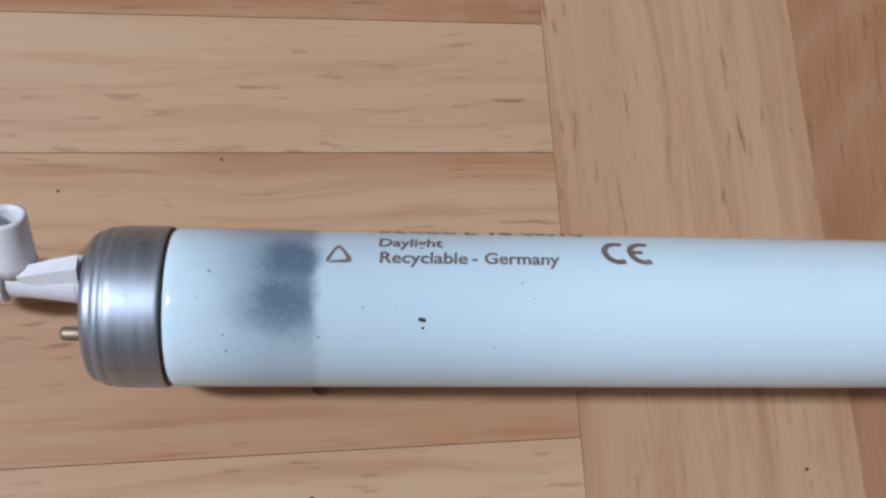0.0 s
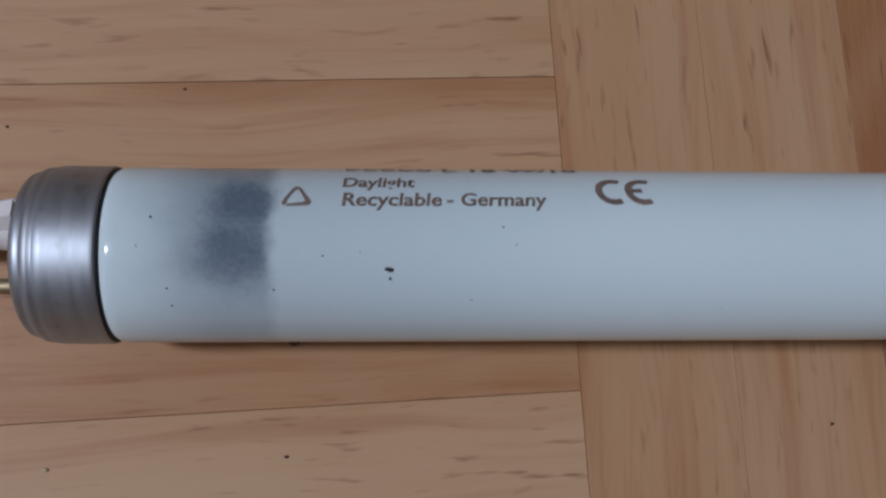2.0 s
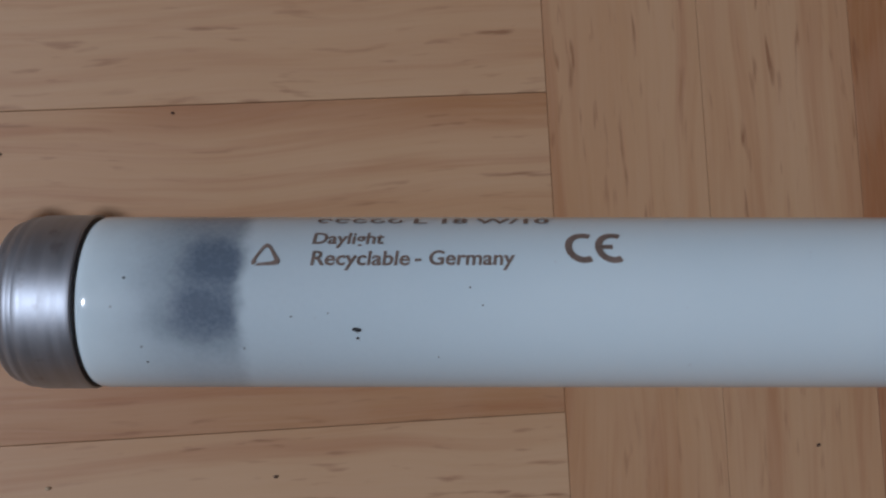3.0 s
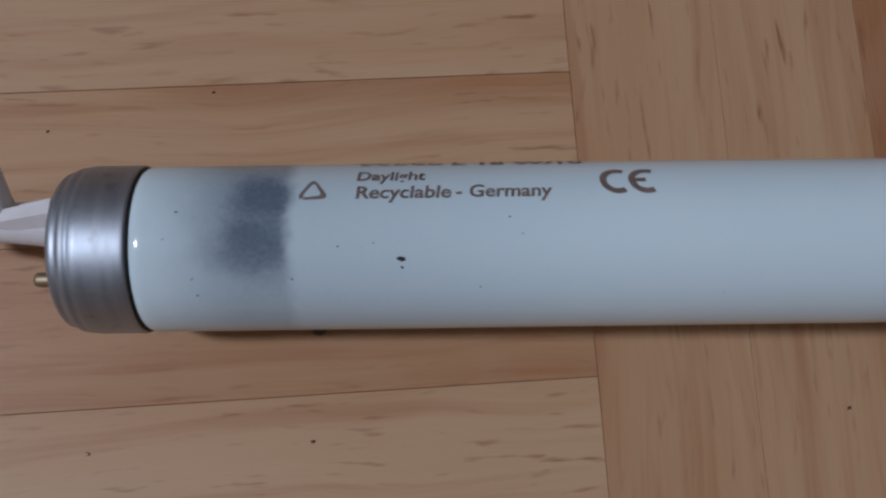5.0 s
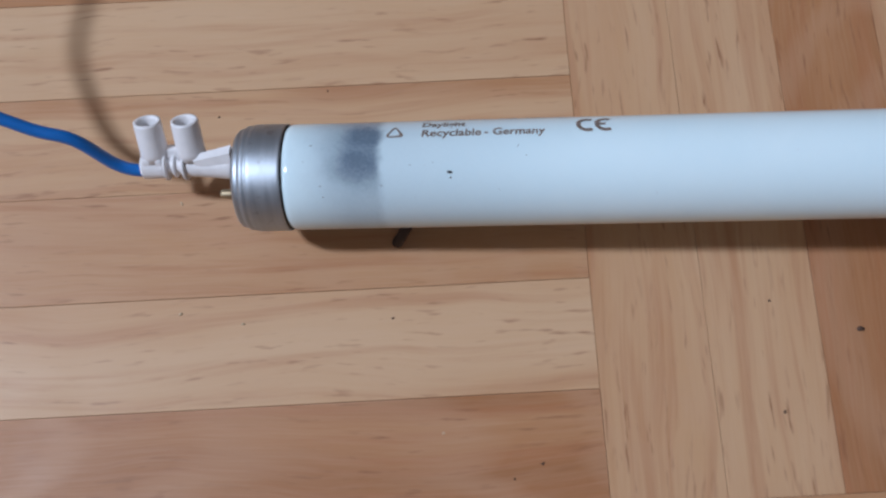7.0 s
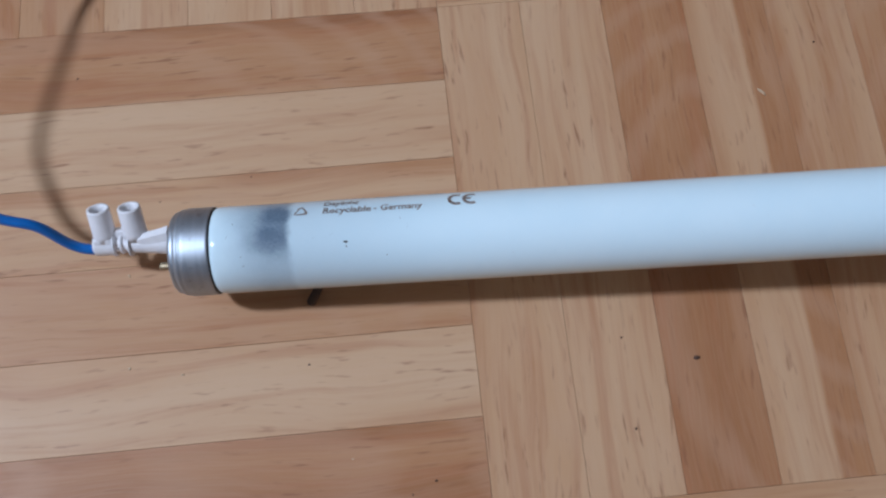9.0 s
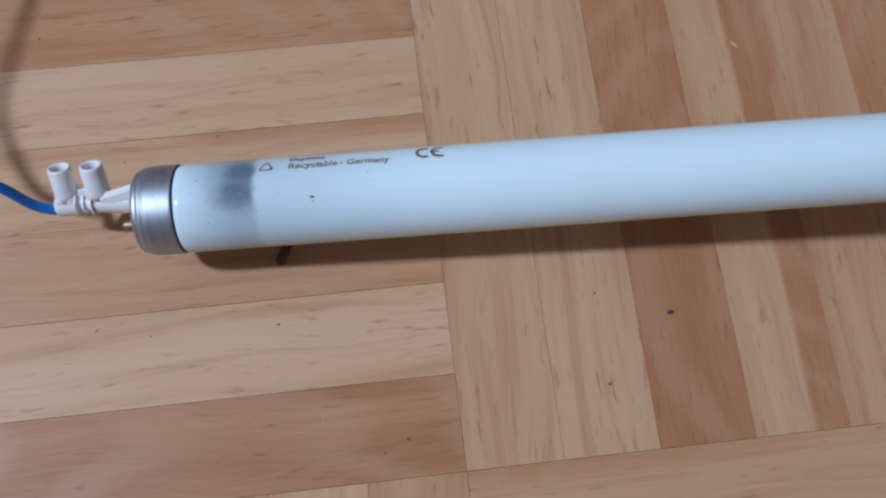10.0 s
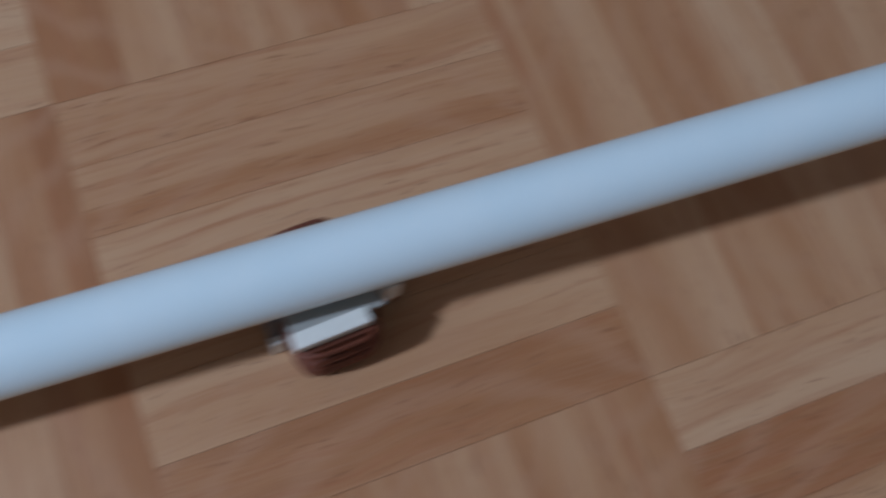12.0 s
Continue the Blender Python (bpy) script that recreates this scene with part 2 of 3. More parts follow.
def box(bm, x0, x1, y0, y1, z0, z1, bevel=0.0, seg=2):
    r = bmesh.ops.create_cube(bm, size=1)
    vs = r["verts"]
    bmesh.ops.transform(bm, matrix=Matrix.Translation(((x0 + x1) / 2, (y0 + y1) / 2, (z0 + z1) / 2)) @ Matrix.Diagonal((x1 - x0, y1 - y0, z1 - z0, 1)), verts=vs)
    if bevel:
        es = list({e for v in vs for e in v.link_edges})
        bmesh.ops.bevel(bm, geom=es, offset=bevel, segments=seg, affect="EDGES", profile=0.6)
    return bm


def lathe(bm, profile, n=64, m=Matrix.Identity(4), close=False):
    """Turns (along x, radius) pairs round the x axis."""
    rings = []
    for x, r in profile:
        rings.append([bm.verts.new(m @ Vector((x, r * math.cos(2 * math.pi * k / n), r * math.sin(2 * math.pi * k / n)))) for k in range(n)])
    pairs = list(zip(rings, rings[1:])) + ([(rings[-1], rings[0])] if close else [])
    for a, b in pairs:
        for k in range(n):
            bm.faces.new((a[k], a[(k + 1) % n], b[(k + 1) % n], b[k]))
    if not close:
        bm.faces.new(rings[0][::-1])
        bm.faces.new(rings[-1])
    return bm


def sweep(bm, pts, r, n=12):
    """A round bar along smooth points."""
    ps = [Vector(p) for p in pts]
    fine = []
    for i in range(len(ps) - 1):
        p0, p1, p2, p3 = ps[max(i - 1, 0)], ps[i], ps[i + 1], ps[min(i + 2, len(ps) - 1)]
        for k in range(8):
            t = k / 8
            fine.append(0.5 * (2 * p1 + (p2 - p0) * t + (2 * p0 - 5 * p1 + 4 * p2 - p3) * t * t + (3 * p1 - p0 - 3 * p2 + p3) * t ** 3))
    fine.append(ps[-1])
    up = Vector((0, 0, 1))
    rings = []
    for i, p in enumerate(fine):
        d = (fine[min(i + 1, len(fine) - 1)] - fine[max(i - 1, 0)]).normalized()
        a = up.cross(d)
        a = a.normalized() if a.length > 1e-4 else Vector((1, 0, 0))
        b = d.cross(a)
        up = b
        rings.append([bm.verts.new(p + r * (math.cos(2 * math.pi * k / n) * a + math.sin(2 * math.pi * k / n) * b)) for k in range(n)])
    for a, b in zip(rings, rings[1:]):
        for k in range(n):
            bm.faces.new((a[k], a[(k + 1) % n], b[(k + 1) % n], b[k]))
    bm.faces.new(rings[0][::-1])
    bm.faces.new(rings[-1])
    return bm


# ---- room shell ----
ROOM = (-2.3, 2.3, -2.3, 2.3, 2.5)


def shell():
    x0, x1, y0, y1, h = ROOM
    for name, b in (("wall_west", (x0 - 0.1, x0, y0, y1, 0, h)), ("wall_east", (x1, x1 + 0.1, y0, y1, 0, h)),
                    ("wall_south", (x0 - 0.1, x1 + 0.1, y0 - 0.1, y0, 0, h)), ("wall_north", (x0 - 0.1, x1 + 0.1, y1, y1 + 0.1, 0, h)),
                    ("ceiling", (x0 - 0.1, x1 + 0.1, y0 - 0.1, y1 + 0.1, h, h + 0.1))):
        ob = new(name, mesh_of(box(bmesh.new(), *b), name, PLASTER if name == "ceiling" else WALL_PAINT))
        tagged(ob, "plain white painted ceiling of the room" if name == "ceiling" else "plain beige painted wall of the room", name.split("_")[0], kind="structure")


shell()

# ---- the fluorescent tube ----
TUBE_Y, TUBE_Z, TUBE_DY, TUBE_DZ, TUBE_R = 0.07853, 0.02893, -0.05326, 0.06871, 0.013
ax = Vector((1, TUBE_DY, TUBE_DZ)).normalized()
side = Vector((0, 0, 1)).cross(ax).normalized()
upv = ax.cross(side)
TUBE_M = Matrix(((ax.x, side.x, upv.x, 0), (ax.y, side.y, upv.y, TUBE_Y), (ax.z, side.z, upv.z, TUBE_Z), (0, 0, 0, 1)))
S0, S1 = -0.0880, 0.5020      # ends of the caps along the axis


def on_tube(s, deg, lift=0.0):
    a = radians(deg)
    return Vector((s, -(TUBE_R + lift) * math.sin(a), (TUBE_R + lift) * math.cos(a)))


def wrap(bm, s0, deg0, lift):
    """Bends a flat drawing (x along the tube, y up the print) round the glass."""
    for v in bm.verts:
        v.co = on_tube(s0 + v.co.x, deg0 - math.degrees(v.co.y / TUBE_R), lift + v.co.z)


def lettering(text, width, height):
    """Flat letter outlines, width by height metres, standing on y = 0."""
    cu = bpy.data.curves.new("lettering", "FONT")
    cu.offset = 0.018
    cu.body, cu.size, cu.resolution_u = text, 1.0, 3
    ob = bpy.data.objects.new("lettering", cu)
    scene.collection.objects.link(ob)
    bpy.context.view_layer.update()
    me = bpy.data.meshes.new_from_object(ob.evaluated_get(bpy.context.evaluated_depsgraph_get()))
    bpy.data.objects.remove(ob)
    bm = bmesh.new()
    bm.from_mesh(me)
    bpy.data.meshes.remove(me)
    xs = [v.co.x for v in bm.verts]
    k = width / (max(xs) - min(xs))
    lo = min(xs)
    for v in bm.verts:
        v.co = Vector(((v.co.x - lo) * k + 0.10 * v.co.y * height / 0.69, v.co.y * height / 0.69, 0))
    return bm


def ring_arc(bm, cx, cy, rx, ry, wid, a0, a1, n=28):
    prev = None
    for i in range(n + 1):
        a = radians(a0 + (a1 - a0) * i / n)
        p = [bm.verts.new((cx + (rx + q) * math.cos(a), cy + (ry + q) * math.sin(a), 0)) for q in (-wid / 2, wid / 2)]
        if prev:
            bm.faces.new((prev[0], prev[1], p[1], p[0]))
        prev = p


def bar(bm, x0, x1, y0, y1, n=6):
    for i in range(n):
        a, b = x0 + (x1 - x0) * i / n, x0 + (x1 - x0) * (i + 1) / n
        bm.faces.new([bm.verts.new((x, y, 0)) for x, y in ((a, y0), (b, y0), (b, y1), (a, y1))])


def fluorescent_tube():
    t = new("fluorescent_tube")
    t.matrix_world = TUBE_M
    tagged(t, "white fluorescent tube with a blackened end and aluminium caps", "fluorescent tube")
    prof = [(S0 + 0.0122, 0.0119), (S0 + 0.0126, 0.01235), (S0 + 0.0130, 0.01265), (S0 + 0.0135, 0.01285), (S0 + 0.0141, 0.01296), (S0 + 0.0148, TUBE_R)]
    n = 40
    prof += [(S0 + 0.0155 + (S1 - S0 - 0.029) * i / n, TUBE_R) for i in range(n + 1)] + [(S1 - 0.0127, 0.0129), (S1 - 0.0124, 0.0126)]
    glass = part("glass", lathe(bmesh.new(), prof, 96), GLASS, t, "white coated glass with a grey stain", True)
    cap_prof = [(0.0, 0.0095), (0.0001, 0.0108), (0.0004, 0.0116), (0.0009, 0.0121), (0.0015, 0.0123), (0.0019, 0.01225), (0.0022, 0.0125), (0.0027, 0.01285), (0.0033, 0.01295),
                (0.0037, 0.0128), (0.0040, 0.0129), (0.0044, 0.01312), (0.0052, 0.01318), (0.0116, 0.01318), (0.0121, 0.0132), (0.0124, 0.0131)]
    for end, name in ((0, "end_cap"), (1, "end_cap")):
        m = Matrix.Translation((S0, 0, 0)) if not end else Matrix.Translation((S1, 0, 0)) @ Matrix.Diagonal((-1, 1, 1, 1))
        cap = part(name, lathe(bmesh.new(), cap_prof, 96, m), ALU, t, "dull brushed aluminium end cap", True)
        x = S0 + 0.0124 if not end else S1 - 0.0127
        seal = part("seal_ring", lathe(bmesh.new(), [(x, 0.0120), (x, 0.01296), (x + 0.0003, 0.01288), (x + 0.0004, 0.0120)], 96, close=True), SEAL, cap, "thin black seal line", True)
        disc = part("insulator_disc", lathe(bmesh.new(), [(S0 - 0.0002, 0.0090), (S0 + 0.0006, 0.0094)] if not end else [(S1 - 0.0006, 0.0094), (S1 + 0.0002, 0.0090)], 48), SEAL, cap)
        for sgn in (-1, 1):
            y, z = sgn * 0.00635 * 0.82, -sgn * 0.00635 * 0.57
            xa, xb = (S0 - 0.0040, S0 + 0.001) if not end else (S1 - 0.001, S1 + 0.0071)
            pin = [(xa, 0.0006), (xa + 0.0003, 0.0010), (xa + 0.0008, 0.00118), (xb - 0.0008, 0.00118), (xb - 0.0003, 0.0010), (xb, 0.0006)]
            part("contact_pin", lathe(bmesh.new(), pin, 20, Matrix.Translation((0, y, z))), BRASS, cap, "tarnished brass contact pin", True)
    # print on the glass
    def printed(name, bm, s, deg, label):
        wrap(bm, s, deg, 0.00012)
        part(name, bm, INK, glass, label)
    bm = bmesh.new()
    for i in range(5):
        x = i * 0.0026
        ring_arc(bm, x + 0.0011, 0.0010, 0.0009, 0.0008, 0.00042, 20 * i, 20 * i + 300, 16)
    printed("maker_mark", bm, -0.0420, -61, "brown maker's mark of plain rounded shapes")
    printed("print_line", lettering("L 18 W/10", 0.0200, 0.0022), -0.0278, -61, "brown printed type line")
    printed("print_line", lettering("Daylight", 0.0102, 0.0023), -0.0422, -38.5, "brown printed word")
    printed("print_line", lettering("Recyclable", 0.0140, 0.0023), -0.0422, -22.5, "brown printed word")
    printed("print_line", lettering("- Germany", 0.0142, 0.0023), -0.0275, -22.8, "brown printed word, partly rubbed away")
    bm = bmesh.new()
    ring_arc(bm, 0.0024, 0.0024, 0.00215, 0.00225, 0.00098, 62, 298)
    ring_arc(bm, 0.0067, 0.0024, 0.00215, 0.00225, 0.00098, 62, 298)
    bar(bm, 0.0047, 0.0066, 0.0020, 0.0028)
    printed("conformity_mark", bm, -0.0057, -25.5, "brown printed conformity mark")
    bm = bmesh.new()
    tri = [Vector((0.0003, 0.0004)), Vector((0.0052, 0.0006)), Vector((0.0027, 0.0048))]
    mid = (tri[0] + tri[1] + tri[2]) / 3
    outer, inner = [], []
    for i in range(3):
        a, b, c = tri[(i + 2) % 3], tri[i], tri[(i + 1) % 3]
        for k in range(7):
            u = k / 6
            p = b.lerp(a, 0.28) * (1 - u) ** 2 + b * 2 * u * (1 - u) + b.lerp(c, 0.28) * u * u
            outer.append(p)
            inner.append(p + (mid - p) * (0.40 if i == 1 else 0.30))
    for k in range(21):
        if k in (4,):
            continue
        j = (k + 1) % 21
        bm.faces.new([bm.verts.new((p.x, p.y, 0)) for p in (outer[k], outer[j], inner[j], inner[k])])
    printed("recycling_mark", bm, -0.0513, -20, "brown printed recycling triangle")
    rnd = random.Random(4)
    def chip(s, deg, w, h):
        bm = bmesh.new()
        n = 9
        vs = [bm.verts.new((w * math.cos(6.283 * k / n) * rnd.uniform(0.7, 1), h * math.sin(6.283 * k / n) * rnd.uniform(0.6, 1), 0)) for k in range(n)]
        bm.faces.new(vs)
        wrap(bm, s, deg, 0.00008)
        part("fleck", bm, SEAL, glass, "dark chipped fleck")
    chip(-0.0355, 18.3, 0.0008, 0.00042)
    chip(-0.0354, 24.0, 0.0003, 0.00022)
    for s, d, w in ((-0.0683, -14, 0.00025), (-0.0447, 10, 0.00018), (-0.0196, -8, 0.00018), (-0.0660, 30, 0.0002), (-0.0655, 42, 0.00022), (-0.0515, 31, 0.0002), (-0.0178, 3, 0.00014), (-0.0395, 8, 0.00012), (-0.0240, 38, 0.00015), (-0.0700, 4, 0.00015)):
        chip(s, d, w, w * 0.8)
    return t


fluorescent_tube()


# ---- terminal block and wire ----
BLOCK_X, BLOCK_Y, BLOCK_Z = -0.1044, 0.0890, 0.0196


def terminal_block():
    t = new("terminal_block")
    t.matrix_world = pose(BLOCK_X, BLOCK_Y, BLOCK_Z, -38, -4, -3)
    tagged(t, "white nylon screw terminal block pushed onto a tube pin", "terminal block")
    bm = bmesh.new()
    # two hollow barrels with a narrow waist between them; the inner one flares towards the tube
    barrel = [(-0.0088, 0.0022), (-0.0089, 0.0030), (-0.0083, 0.0034), (-0.0034, 0.0033), (-0.0022, 0.0025), (-0.0014, 0.0021), (0.0004, 0.0021), (0.0016, 0.0026),
              (0.0032, 0.0031), (0.0060, 0.0032), (0.0100, 0.0036), (0.0140, 0.0041), (0.0148, 0.0040), (0.0148, 0.0026)]
    lathe(bm, barrel, 32, close=True)
    # thin moulded ribs across the waist
    for x, r in ((-0.0026, 0.0038), (-0.0004, 0.0032), (0.0022, 0.0040)):
        lathe(bm, [(x - 0.0004, r - 0.0003), (x - 0.0002, r), (x + 0.0002, r), (x + 0.0004, r - 0.0003)], 24)
    # flat web that joins the feet of both towers, and the wing on the tube side
    box(bm, -0.0078, 0.0070, -0.0006, 0.0022, 0.0012, 0.0048, 0.0006)
    box(bm, -0.0084, -0.0030, -0.0030, -0.0004, -0.0016, 0.0032, 0.0008)
    v = [bm.verts.new(c) for c in ((0.0050, -0.0030, 0.0026), (0.0148, -0.0036, 0.0050), (0.0148, -0.0036, -0.0020), (0.0060, -0.0026, -0.0008),
                                   (0.0050, -0.0014, 0.0036), (0.0148, -0.0012, 0.0060), (0.0148, -0.0012, -0.0024), (0.0060, -0.0010, -0.0012))]
    for f in ((0, 1, 2, 3), (4, 5, 6, 7), (0, 1, 5, 4), (1, 2, 6, 5), (2, 3, 7, 6), (3, 0, 4, 7)):
        bm.faces.new([v[i] for i in f])
    part("body", bm, NYLON, t, "white nylon body")
    for x in (-0.0054, 0.0040):
        m = Matrix.Translation((x, 0.0006, 0.0)) @ Matrix.Rotation(radians(-90), 4, "Y")
        prof = [(0.0020, 0.0020), (0.0020, 0.0037), (0.0040, 0.0035), (0.0117, 0.0034), (0.0123, 0.0033), (0.0124, 0.0029), (0.0122, 0.0025), (0.0116, 0.0023)]
        tower = part("screw_tower", lathe(bmesh.new(), prof, 36, m, True), NYLON, t, "hollow white screw tower", True)
        part("screw", lathe(bmesh.new(), [(0.0030, 0.0012), (0.0060, 0.0018), (0.0066, 0.0016)], 20, m), STEEL, tower, "steel clamp screw")
    return t


terminal_block()


def blue_wire():
    pts = [(-0.109, 0.0885, 0.0198),
           (-0.1138, 0.0880, 0.0194),
           (-0.1195, 0.0892, 0.0218),
           (-0.127, 0.0925, 0.0305),
           (-0.138, 0.0950, 0.0345),
           (-0.1588, 0.103, 0.045),
           (-0.1814, 0.12, 0.064),
           (-0.1924, 0.1335, 0.075),
           (-0.1928, 0.15, 0.08),
           (-0.1809, 0.167, 0.07),
           (-0.1611, 0.182, 0.048),
           (-0.138, 0.1925, 0.024),
           (-0.124, 0.195, 0.012),
           (-0.112, 0.1935, 0.008),
           (-0.1, 0.1955, 0.006),
           (-0.089, 0.203, 0.004),
           (-0.08, 0.22, 0.0019),
           (-0.07, 0.26, 0.0017)]
    ob = new("blue_wire", mesh_of(sweep(bmesh.new(), pts, 0.0016, 14), "blue_wire", BLUE, True))
    tagged(ob, "blue insulated copper wire looping up from the block", "wire")


blue_wire()


# ---- wound coil under the tube ----
def coil():
    t = new("wound_coil")
    t.matrix_world = pose(0.2480, 0.0700, 0.0, 0, 0, 3)
    tagged(t, "small transformer coil with cream bobbin propping up the tube", "coil")
    hx, hy = 0.0165, 0.0225
    b = box(bmesh.new(), -hx, hx, -0.0190, 0.0130, 0.0, 0.0036, 0.0006)
    part("bobbin_base", b, CREAM, t, "cream plastic bobbin base")
    core = part("core", box(bmesh.new(), -0.0225, 0.0270, -0.012, 0.011, 0.0032, 0.0285, 0.0008), FERRITE, t, "grey ferrite core")
    for k in range(11):
        z = 0.0045 + k * 0.0021
        bulge = 0.0012 * math.sin(math.pi * (k + 0.5) / 11)
        ring = []
        rx, ry = 0.0142 + bulge, 0.0228 + bulge
        for q in range(32):
            a = 2 * math.pi * q / 32
            ca, sa = math.cos(a), math.sin(a)
            ring.append((rx * math.copysign(abs(ca) ** 0.4, ca) - 0.0015, ry * math.copysign(abs(sa) ** 0.4, sa) - 0.0056, z + 0.0017 * math.sin(a * 2 + 2.4 * k)))
        part("winding_turn", sweep(bmesh.new(), ring + ring[:1], 0.00105, 8), COPPER, t, "brown enamelled copper turn" if k == 0 else "", True)
    part("winding_core", box(bmesh.new(), -0.0152, 0.0122, -0.0270, 0.0165, 0.0035, 0.0272, 0.0030), COPPER, t, "dark brown inner winding")
    part("bobbin_top", box(bmesh.new(), -hx, hx, -0.0205, 0.0120, 0.0280, 0.0302, 0.0006), TAPE, t, "grey taped bobbin top")
    part("front_rail", box(bmesh.new(), -0.0170, 0.0100, -0.0250, -0.0190, 0.0272, 0.0325, 0.0010), CREAM, t, "cream plastic front rail")
    part("corner_post", box(bmesh.new(), 0.0180, 0.0245, -0.0165, -0.0100, 0.0180, 0.0312, 0.0010), CREAM, t, "cream plastic corner post")
    part("corner_post", box(bmesh.new(), -0.0225, -0.0178, -0.0150, -0.0100, 0.0, 0.0120, 0.0010), CREAM, t)
    lead = [(0.0190, -0.0120, 0.0310), (0.0225, -0.0150, 0.0330), (0.0268, -0.0150, 0.0300), (0.0290, -0.0110, 0.0220), (0.0285, -0.0060, 0.0110)]
    part("coil_lead", sweep(bmesh.new(), lead, 0.0009, 8), RUBBER, t, "dark lead wire", True)
    return t


coil()


def prop_clip():
    pts = [(-0.0505, 0.0708, 0.0010), (-0.0500, 0.0712, 0.0026), (-0.0486, 0.0724, 0.0050), (-0.0470, 0.0748, 0.0080), (-0.0476, 0.0790, 0.0108), (-0.0490, 0.0850, 0.0100), (-0.0500, 0.0900, 0.0050), (-0.0495, 0.0915, 0.0009)]
    ob = new("prop_clip", mesh_of(sweep(bmesh.new(), pts, 0.0015, 10), "prop_clip", RUBBER, True))
    tagged(ob, "bent dark brown clip propping the tube on parquet", "clip")


prop_clip()


# ---- crumbs ----
def crumb(x, y, length, width, turn, mat, label):
    bm = bmesh.new()
    bmesh.ops.create_icosphere(bm, subdivisions=2, radius=1)
    rnd = random.Random(int(1e5 * (x + 3 * y)))
    for v in bm.verts:
        v.co *= rnd.uniform(0.75, 1.1)
    for v in bm.verts:
        v.co = Vector((v.co.x * length / 2, v.co.y * width / 2, v.co.z * width * 0.35))
    lo = min(v.co.z for v in bm.verts)
    ob = new("crumb", mesh_of(bm, "crumb", mat, True))
    ob.matrix_world = pose(x, y, -lo - 0.00005, 0, 0, turn)
    tagged(ob, label, "crumb", "crumbs on the floor")


for x, y, l, w, a in ((0.0695, 0.0414, 0.0024, 0.0014, 8), (0.0467, 0.0501, 0.0009, 0.0006, 30), (0.0466, 0.0211, 0.0011, 0.0007, 60), (-0.0525, 0.0507, 0.0008, 0.0006, 0), (-0.0682, 0.1164, 0.0006, 0.0005, 0), (0.1323, 0.1508, 0.0009, 0.0007, 20), (-0.1264, 0.1587, 0.0008, 0.0006, 20), (-0.0985, 0.1101, 0.0006, 0.0005, 40), (-0.0162, 0.0114, 0.0011, 0.0007, 25), (-0.0236, 0.0080, 0.0007, 0.0005, 80), (0.1273, -0.0115, 0.0009, 0.0006, 10)):
    crumb(x, y, l, w, a, CRUMB_DARK, "tiny dark crumb lying on the parquet")
for x, y, l, w, a in ((0.1096, 0.1327, 0.0040, 0.0009, -50), (-0.0408, 0.0203, 0.0008, 0.0006, 0), (-0.1084, 0.0852, 0.0012, 0.0006, -60), (-0.1081, 0.0547, 0.0011, 0.0008, 30), (-0.0918, 0.0512, 0.0010, 0.0007, 0)):
    crumb(x, y, l, w, a, CRUMB_PALE, "tiny pale splinter lying on the parquet")


# ---- parquet ----
THICK = 0.008
GAP = 0.00009
floor = new("floor", mesh_of(box(bmesh.new(), ROOM[0], ROOM[1], ROOM[2], ROOM[3], -0.05, -0.0011), "floor", SUBFLOOR))
tagged(floor, "mosaic parquet floor of light brown hardwood strips", "floor", kind="structure")
strip_mesh = mesh_of(box(bmesh.new(), -SQ / 2 + GAP / 2, SQ / 2 - GAP / 2, -W / 2 + GAP / 2, W / 2 - GAP / 2, -0.006, 0.0, 0.00009, 1), "parquet_strip", WOOD)
# tones of the strips of a square (0 pale, 1 dark) and how far each darkens across its width
TONES = {(-1, 0): (0.70, 0.12, 0.46, 0.26, 0.10, 0.66), (0, 0): (0.24, 0.22, 0.84, 0.26, 0.40, 0.60), (1, 0): (0.72, 0.30, 0.34, 0.40, 0.46, 0.52),
         (-1, 1): (0.62, 0.60, 0.24, 0.18, 0.30, 0.36), (0, 1): (0.30, 0.20, 0.4, 0.5, 0.3, 0.6), (1, -1): (0.5, 0.6, 0.5, 0.45, 0.55, 0.6),
         (0, -1): (0.5, 0.6, 0.3, 0.4, 0.6, 0.3), (2, -1): (0.5, 0.4, 0.3, 0.4, 0.75, 0.2), (2, 0): (0.45, 0.25, 0.55, 0.2, 0.5, 0.3), (-1, -1): (0.3, 0.5, 0.2, 0.6, 0.3, 0.4)}
HALVES = {(0, 0, 3): 0.52, (-1, 0, 3): 0.18, (0, 0, 5): 0.15, (2, 0, 1): 0.3, (1, 0, 4): 0.2}
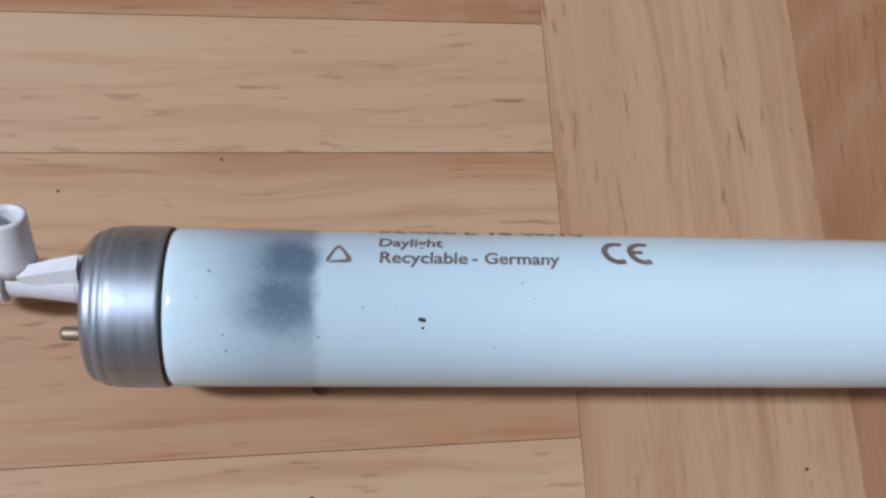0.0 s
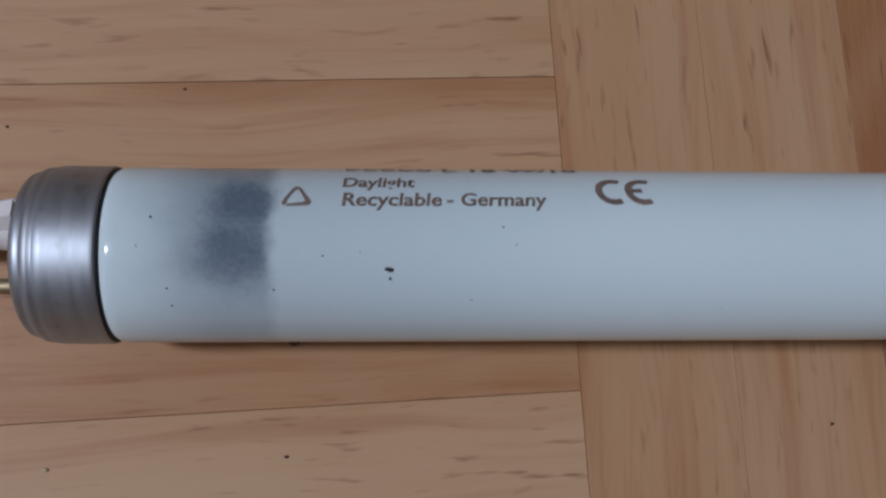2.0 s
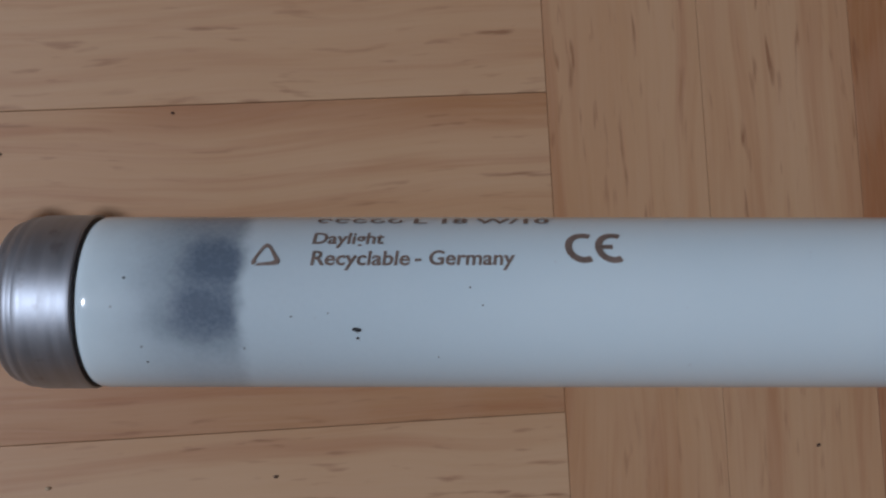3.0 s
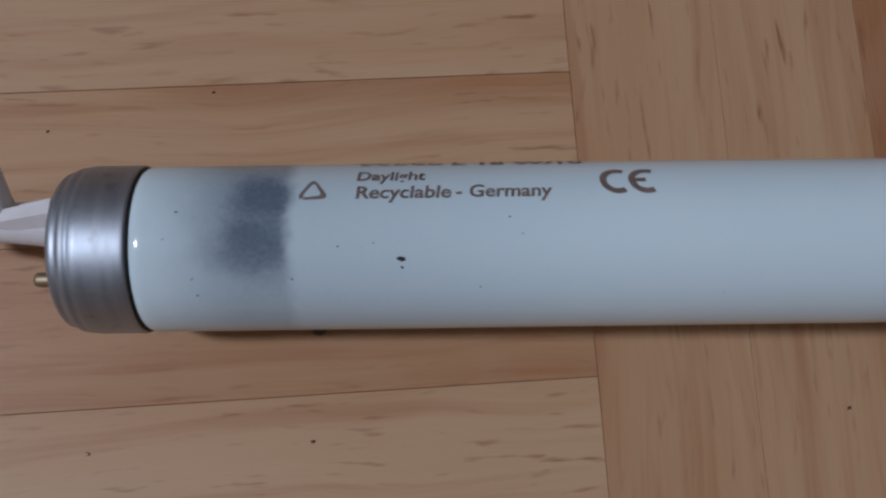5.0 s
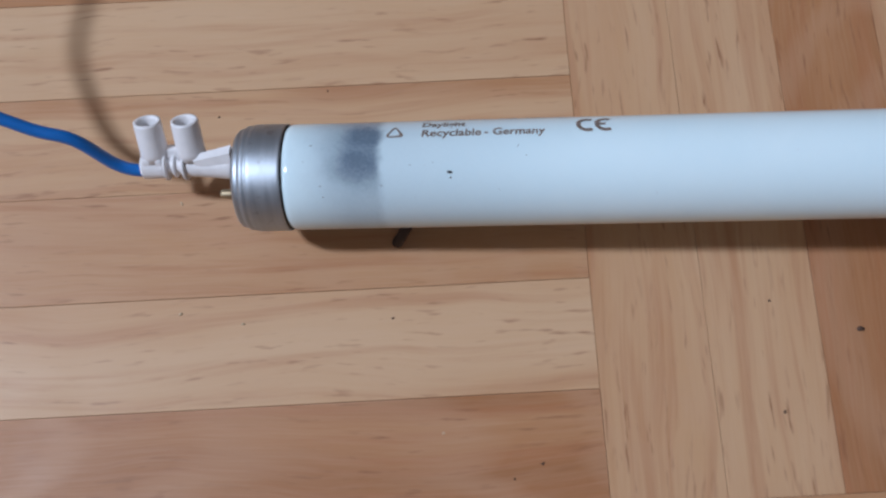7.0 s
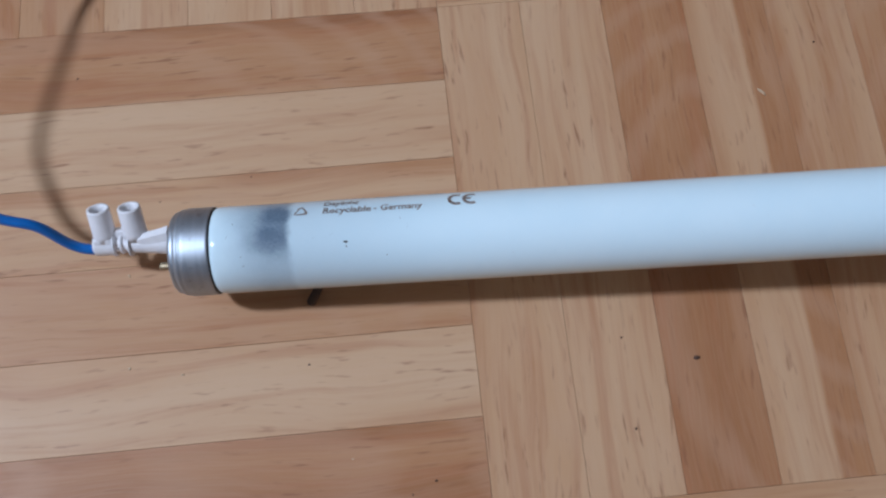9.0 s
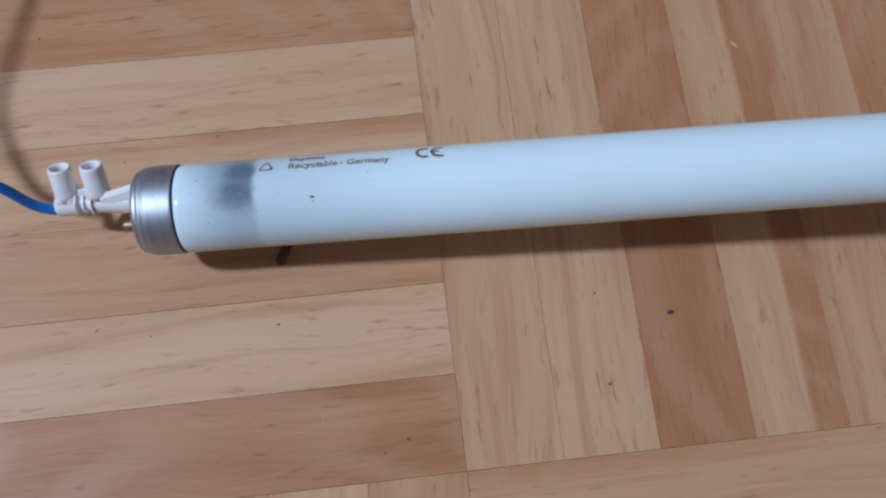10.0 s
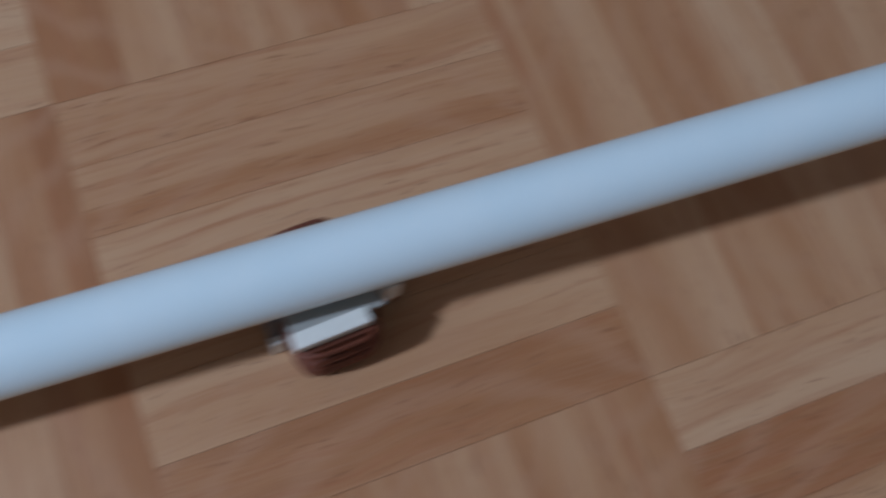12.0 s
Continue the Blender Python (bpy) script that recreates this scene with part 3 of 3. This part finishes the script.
# heartwood stripe along one edge of a strip
RIMS = {(-1, 0, 3): 0.55, (-1, 0, 2): 0.0, (-1, 0, 1): 0.12, (-1, 0, 4): 0.05, (-1, 0, 5): 0.3, (0, 0, 0): 0.1, (0, 0, 1): 0.0, (0, 0, 4): 0.25}
tone_rnd = random.Random(11)
NEAR_I, NEAR_J = range(-3, 5), range(-3, 3)
rest_v, rest_f, rest_uv = [], [], []
n_i = int(2.3 / SQ) + 1
for i in range(-n_i, n_i):
    for j in range(-n_i, n_i):
        flat = (i + j) % 2 != 0
        cx, cy = (i + 0.5) * SQ, (j + 0.5) * SQ
        near = i in NEAR_I and j in NEAR_J
        for k in range(6):
            o = (k - 2.5) * W
            x, y = (cx, cy + o) if flat else (cx + o, cy)
            if near:
                st = bpy.data.objects.new("parquet_strip", strip_mesh)
                scene.collection.objects.link(st)
                st.matrix_world = pose(x, y, tone_rnd.uniform(-0.00006, 0.00006), 0, 0, 0 if flat else 90)
                tone = TONES[(i, j)][k] if (i, j) in TONES else tone_rnd.choice((0.15, 0.25, 0.4, 0.55, 0.7))
                st.color = (tone, HALVES.get((i, j, k), 0.0), RIMS[(i, j, k)] if (i, j, k) in RIMS else tone_rnd.choice((0.0, 0.0, 0.1, 0.25)), 1)
                st.parent = floor
            else:
                a, b = (SQ / 2 - GAP / 2, W / 2 - GAP / 2) if flat else (W / 2 - GAP / 2, SQ / 2 - GAP / 2)
                if abs(x) + a > 2.3 or abs(y) + b > 2.3:
                    continue
                n = len(rest_v)
                rest_v += [(x - a, y - b, 0), (x + a, y - b, 0), (x + a, y + b, 0), (x - a, y + b, 0)]
                rest_f.append((n, n + 1, n + 2, n + 3))
                rest_uv += [(p[0], p[1]) if flat else (p[1], p[0]) for p in rest_v[-4:]]
me = bpy.data.meshes.new("parquet_rest")
me.from_pydata(rest_v, [], rest_f)
uvl = me.uv_layers.new(name="along_grain")
for loop in me.loops:
    uvl.data[loop.index].uv = rest_uv[loop.vertex_index]
me.materials.append(WOOD_REST)
rest = new("parquet_rest", me)
rest.parent = floor
tagged(rest, "far parquet strips", kind="stuff")
